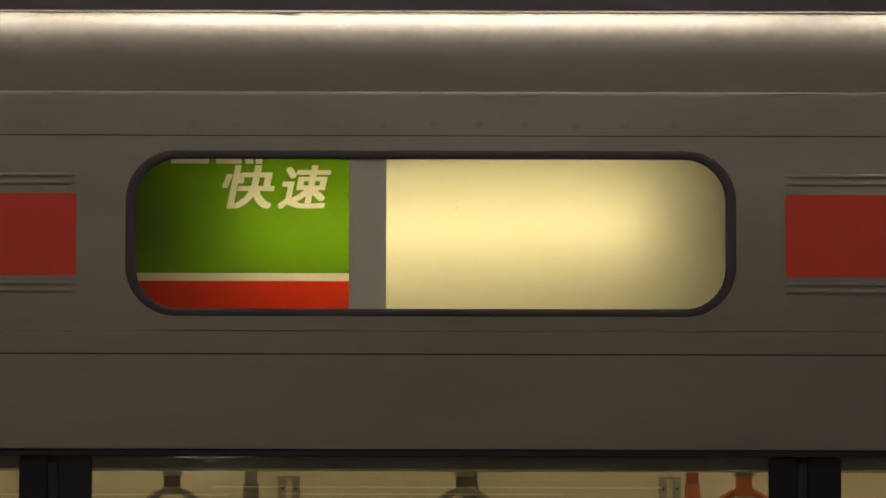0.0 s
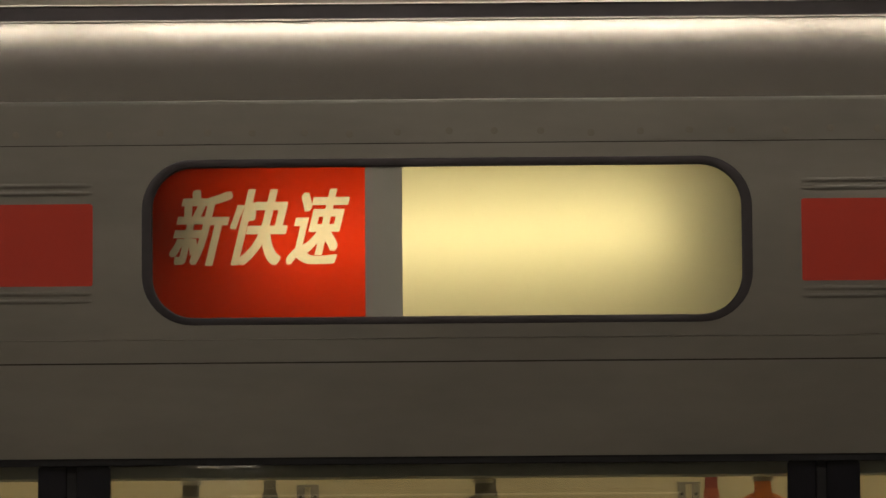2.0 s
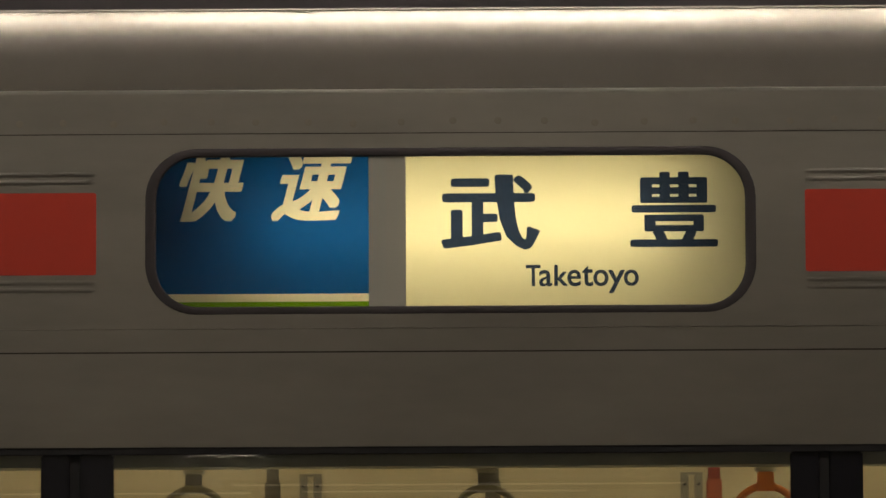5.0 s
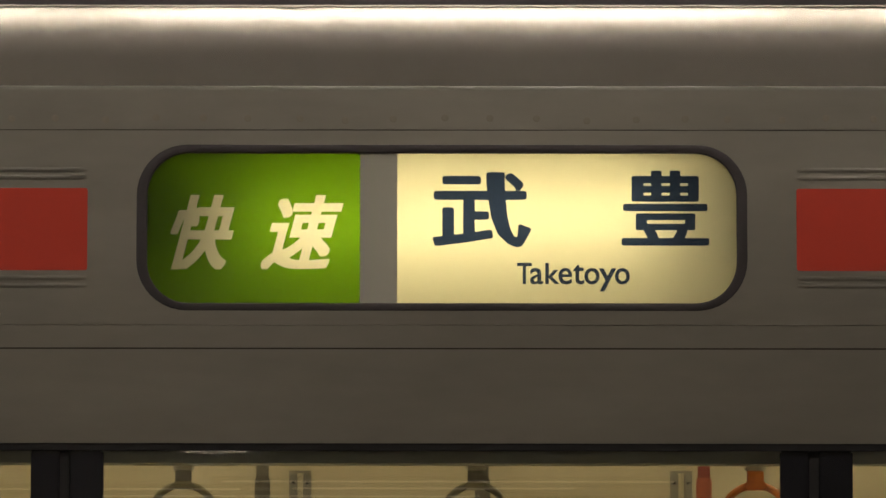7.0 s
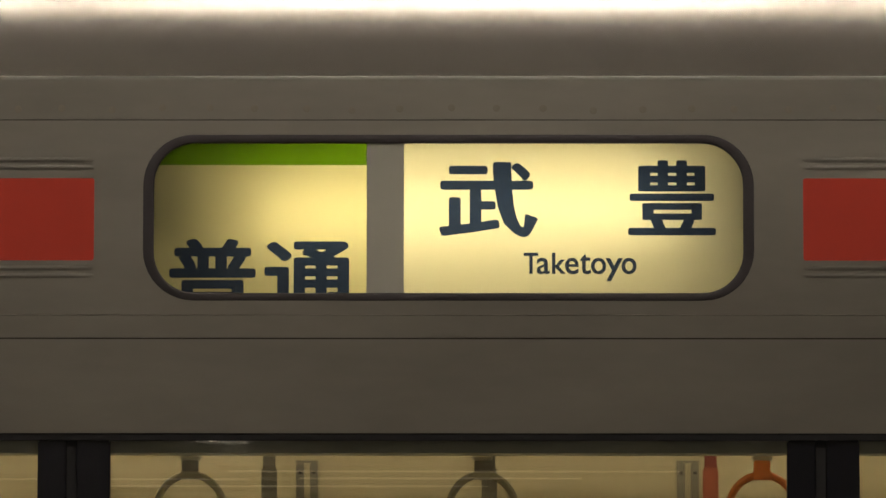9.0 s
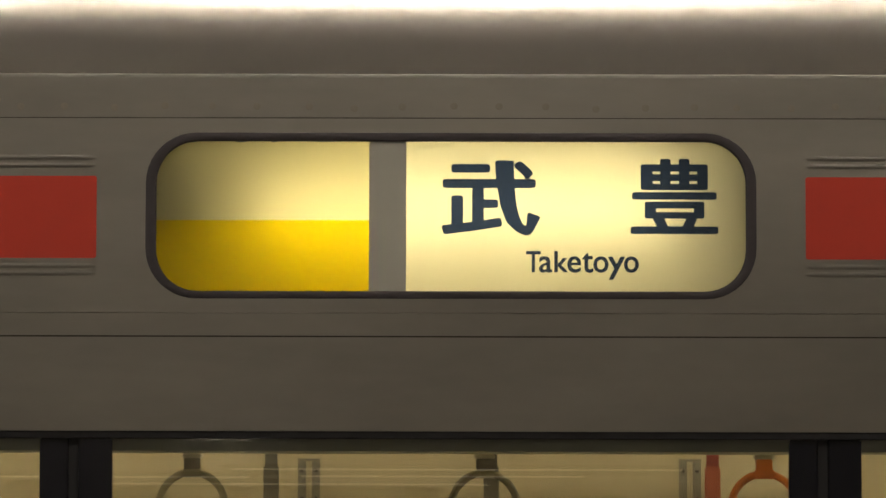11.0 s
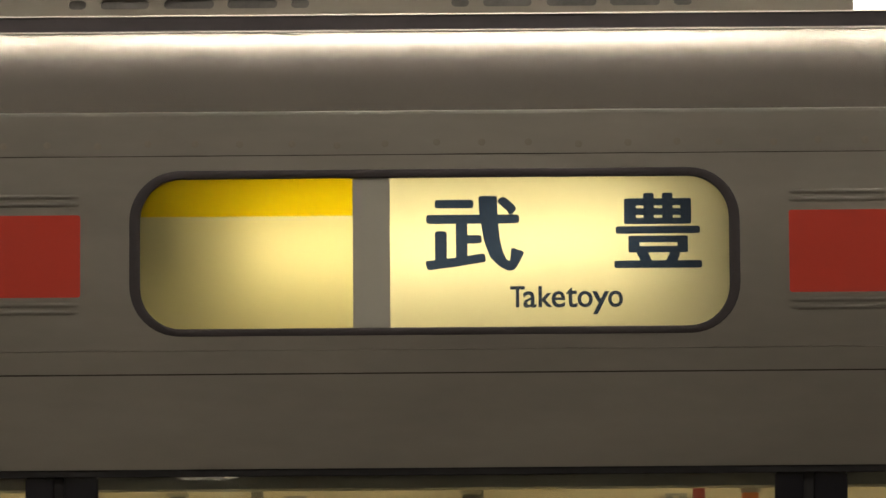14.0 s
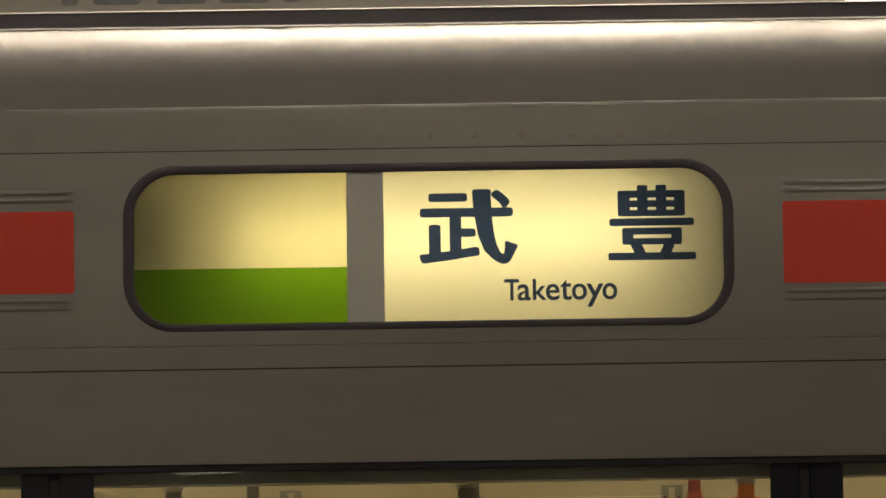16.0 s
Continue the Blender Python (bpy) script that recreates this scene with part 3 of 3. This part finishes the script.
def glyph_faces(text):
    """Triangles and border edges of a word in the built-in font, fitted to a unit square."""
    if text not in glyphs:
        cu = bpy.data.curves.new("lettering", "FONT")
        cu.body, cu.resolution_u = text, 4
        ob = bpy.data.objects.new("lettering", cu)
        scene.collection.objects.link(ob)
        me = bpy.data.meshes.new_from_object(ob.evaluated_get(bpy.context.evaluated_depsgraph_get()))
        x0, x1 = min(v.co.x for v in me.vertices), max(v.co.x for v in me.vertices)
        y0, y1 = min(v.co.y for v in me.vertices), max(v.co.y for v in me.vertices)
        co = [((v.co.x - x0) / (x1 - x0), (v.co.y - y0) / (y1 - y0)) for v in me.vertices]
        uses = {}
        for p in me.polygons:
            for e in p.edge_keys:
                uses[e] = uses.get(e, 0) + 1
        glyphs[text] = ([[co[i] for i in p.vertices] for p in me.polygons], [[co[i] for i in e] for e, n in uses.items() if n == 1])
        bpy.data.objects.remove(ob)
        bpy.data.curves.remove(cu)
        bpy.data.meshes.remove(me)
    return glyphs[text]


def bent(v, knots):
    return v if knots is None else float(np.interp(v, *knots))


def word(text, x0, x1, z0, z1, bold=(0.0, 0.0), slant=0.0, bend_u=None, bend_v=None):
    """Faces and borders of a word that fills a box; bold widens the strokes across and upright, slant leans them,
    bend_u and bend_v shift the strokes within the unit square."""
    faces, lines = glyph_faces(text)
    if bend_u or bend_v:
        faces, lines = [[[(bent(u, bend_u), bent(v, bend_v)) for u, v in f] for f in g] for g in (faces, lines)]
    bx, bz = bold
    w, h = x1 - x0 - 2 * bx, z1 - z0 - 2 * bz
    k, lo, hi = 0.0, 0.0, 1.0
    for _ in range(6):
        us = [u + k * v for f in faces for u, v in f]
        lo, hi = min(us), max(us)
        k = slant * h * (hi - lo) / w
    corner = 1.0 if slant else 0.8          # the leaning letters are cut square, the upright ones have softened corners
    offs = [(dx * bx * (corner if dz else 1), dz * bz * (corner if dx else 1)) for dx in (-1, 0, 1) for dz in (-1, 0, 1)] if bx else [(0, 0)]

    def place(f, dx, dz):
        return [(x0 + bx + (u + k * v - lo) / (hi - lo) * w + dx + slant * dz, z0 + bz + v * h + dz) for u, v in f]
    return [place(f, *o) for f in faces for o in offs], [place(f, *o) for f in lines for o in offs]


def bars(*boxes):
    """Plain upright bars, as faces and borders."""
    r = [[(a, c), (b, c), (b, d), (a, d)] for a, b, c, d in boxes]
    return r, r


def joined(*words):
    return [f for w in words for f in w[0]], [f for w in words for f in w[1]]


def flat_mesh(name, vo, faces, y, mat):
    used = sorted({i for f in faces for i in f})
    at = {i: k for k, i in enumerate(used)}
    me = bpy.data.meshes.new(name)
    me.from_pydata([(vo[i][0], y, vo[i][1]) for i in used], [], [[at[i] for i in f] for f in faces])
    me.materials.append(mat)
    return me


def sheet(roll, x0, x1, top, bottom, base, ink=None, faces=None):
    """One rigid sheet of film; top and bottom run down the film in metres. faces of lettering are set into it in ink."""
    h = (bottom - top) / 2
    vo, rest, cut = [(x0, -h), (x1, -h), (x1, h), (x0, h)], [[0, 1, 2, 3]], []
    if faces:
        vo, rest, cut = split_sheet(vo, *faces)
    ob = new("film_sheet", flat_mesh("film_sheet", vo, rest, 0, base))
    if cut:
        lt = new("lettering", flat_mesh("lettering", vo, cut, 0, ink))
        lt.parent = ob
    ob.parent = roll
    return ob, (top + bottom) / 2, h


BACK = 0.016             # how far behind the film plane the sheets are stored
EDGES = {-1: -0.360, 0: 0.0, 1: 0.3588, 2: 0.719, 3: 1.0689, 4: 1.4357, 5: 1.7768, 6: 2.1435, 7: 2.51}   # colour boundaries down the type film
SPEED = 0.1364


def type_shift(t):
    """Height of the first colour boundary on the type film at t seconds."""
    return OPEN_TOP - 0.194 + SPEED * t


def dest_shift(t):
    """Height of the top edge of the place-name sheet."""
    return OPEN_TOP - 0.018 - max(0.0, SPEED * (4.89 - t))


type_roll = thing("type_roll_blind", (0, FILM_Y, SIGN_Z), "printed film roll with coloured train types", "roll blind")
dest_roll = thing("destination_roll_blind", (0, FILM_Y, SIGN_Z), "cream printed film roll with the destination name", "roll blind")
sheets = []


def add(roll, shift, *args):
    ob, mid, h = sheet(roll, *args)
    sheets.append((ob, shift, mid, h, len(sheets)))
    return ob


def type_panel(k, base, words, ink, stripe):
    """Panel k of the type film: margin, lettered middle, margin. words sit in metres from the panel's top."""
    s0 = EDGES[k]
    x0, x1 = -0.497, -0.126
    cuts = (0.0, 0.104, 0.254, EDGES[k + 1] - s0)
    if stripe:
        add(type_roll, type_shift, x0, x1, s0 - 0.0065, s0 + 0.0065, FILM_LETTER_WHITE)
        add(type_roll, type_shift, x0, x1, s0 + 0.0065, s0 + cuts[1], base)
    else:
        add(type_roll, type_shift, x0, x1, s0, s0 + cuts[1], base)
    mid = (cuts[1] + cuts[2]) / 2
    faces = joined(*[word(w, a, c, mid - bottom, mid - top, *style) for w, a, c, top, bottom, *style in words]) if words else None
    if k == -1:
        faces = joined(faces, bars(*[(px(a), px(c), mid - 0.1735, mid - 0.158) for a, c in ((322, 389), (402, 447), (454, 468), (472, 484))]))
    add(type_roll, type_shift, x0, x1, s0 + cuts[1], s0 + cuts[2], base, ink, faces)
    end = s0 + cuts[3] - (0.0065 if k in (-1, 0, 1) else 0.0)
    add(type_roll, type_shift, x0, x1, s0 + cuts[2], end, base)


def px(v):
    """Place along the sign from its drawing, 1080 units to the metre."""
    return (v - 783) / 1080


BIG, SMALL, UPRIGHT = (0.0038, 0.0028), (0.0024, 0.0014), (0.0042, 0.0032)
NARROW = (0.0030, 0.0023)
DOT = ((0, 0.27, 0.32, 1), (0, 0.228, 0.318, 1))                                  # the same for its left dot
HEART = ((0, 0.10, 0.15, 0.27, 0.38, 1), (0, 0.075, 0.175, 0.285, 0.37, 1))     # sets the strokes of the narrow left half apart


def express(a, b, c, d, top, bottom, bold, slant=0.26):
    return [("快", px(a), px(b), top, bottom, bold, slant, HEART), ("速", px(c), px(d), top, bottom, bold, slant, DOT)]


type_panel(-1, FILM_GREEN, express(413, 506, 512, 606, 0.176, 0.248, SMALL, 0.2), FILM_LETTER_WHITE, False)
type_panel(0, FILM_RED, [("新", px(291), px(404), 0.1135, 0.2390, NARROW, 0.24)] + express(399, 502, 498, 611, 0.1135, 0.2390, NARROW, 0.24), FILM_LETTER_WHITE, True)
type_panel(1, FILM_BLUE, express(303, 417, 466, 610, 0.1125, 0.235, BIG), FILM_LETTER_WHITE, True)
type_panel(2, FILM_GREEN, express(303, 415, 463, 608, 0.110, 0.233, BIG), FILM_LETTER_WHITE, True)
type_panel(3, FILM_CREAM, [("普", px(289), px(442), 0.121, 0.239, UPRIGHT, 0.0, None, ((0, 0.0875, 0.2625, 0.425, 0.545, 0.84, 1), (0, 0.05, 0.2025, 0.36, 0.52, 0.84, 1))), ("通", px(457), px(616), 0.1250, 0.2395, UPRIGHT, 0.0)], FILM_NAVY, False)
type_panel(4, FILM_YELLOW, [("特", px(285), px(364), 0.132, 0.197, SMALL, 0.25), ("別", px(361), px(453), 0.132, 0.197, SMALL, 0.25)]
           + express(450, 528, 535, 620, 0.132, 0.197, SMALL, 0.25), FILM_NAVY, False)
type_panel(5, FILM_CREAM, [], FILM_NAVY, False)
type_panel(6, FILM_GREEN, [], FILM_NAVY, False)

XD0, XD1 = -0.081, 0.497
for i in range(6):
    add(dest_roll, dest_shift, XD0, XD1, -0.12 * (6 - i), -0.12 * (5 - i), FILM_WHITE)


def name_word(text, x0, x1, top, bottom, bold, xs, ys):
    """A character of the place name; xs, ys: where its strokes stand, as (from, to) in the drawing's units."""
    faces, lines = word(text, px(x0), px(x1), 0.0715 - bottom, 0.0715 - top, bold)
    (xa, xb), (ya, yb) = zip(*xs), zip(*ys)

    def shift(f):
        return [(px(float(np.interp(x * 1080 + 783, xa, xb))), 0.0715 - float(np.interp(0.0715 - z, [v / 1080 for v in ya], [v / 1080 for v in yb]))) for x, z in f]
    return [shift(f) for f in faces], [shift(f) for f in lines]


name = joined(
    name_word("武", 766, 942, 0.012, 0.137, (0.0042, 0.0032),
              ((766, 766), (782, 783), (803, 803), (816, 820), (838, 841), (859, 849), (869, 865.5), (886, 885), (888, 893.5), (935, 928), (940, 935), (942, 942)),
              ((13, 13), (22, 21), (37, 35), (44.5, 41), (46, 46), (62, 61), (72, 76), (81, 83), (95, 96), (148, 147))),
    name_word("豊", 1101, 1256, 0.010, 0.137, (0.0042, 0.0019),
              ((1101, 1101), (1116, 1117.5), (1122, 1126), (1141, 1144), (1212, 1212), (1233, 1230), (1239, 1236), (1256, 1256)),
              ((11, 10), (22, 20), (33, 32), (41, 38), (51, 49), (60, 55.5), (70, 65), (74, 69), (86, 82), (91, 87), (101, 97.5), (111, 104.5), (122, 115), (135, 130), (148, 143.5))))
add(dest_roll, dest_shift, XD0, XD1, 0.0, 0.143, FILM_WHITE, FILM_NAVY, name)
roman = joined(*[word(c, px(a), px(b), 0.0395 - bottom, 0.0395 - top, (0.0008, 0.0006)) for c, a, b, top, bottom in (
    ("T", 916, 942, 0.0182, 0.0530), ("a", 939, 962.5, 0.0266, 0.0538), ("k", 966, 990, 0.0182, 0.0530), ("e", 989, 1013.5, 0.0266, 0.0538),
    ("t", 1015, 1035, 0.0206, 0.0538), ("o", 1035, 1062, 0.0266, 0.0538), ("y", 1061, 1091, 0.0272, 0.0652), ("o", 1089, 1115.5, 0.0266, 0.0538))])
add(dest_roll, dest_shift, XD0, XD1, 0.143, 0.222, FILM_WHITE, FILM_NAVY, roman)
add(dest_roll, dest_shift, XD0, XD1, 0.222, 0.30, FILM_WHITE)


def motions():
    for ob, shift, mid, h, k in sheets:
        hi = OPEN_TOP + 0.014 + h - SIGN_Z
        lo = OPEN_BOTTOM - 0.014 - h - SIGN_Z
        rows, last = [], None
        for i in range(161):
            t = i / 10
            z = shift(t) - mid - SIGN_Z
            if z > hi:
                state = ("hi", pose(0, BACK + 0.0012 * (k % 40), hi + 0.012))
            elif z < lo:
                state = ("lo", pose(0, BACK + 0.0012 * (40 - k % 40), lo - 0.012))
            else:
                state = ("run", pose(0, 0, z))
            rows.append((t, *state))
        keep = []
        for i, (t, s, m) in enumerate(rows):
            still = s != "run" and 0 < i < 160 and rows[i - 1][1] == s and rows[i + 1][1] == s
            if not still:
                keep.append((t, m))
        walk(ob, keep)


motions()
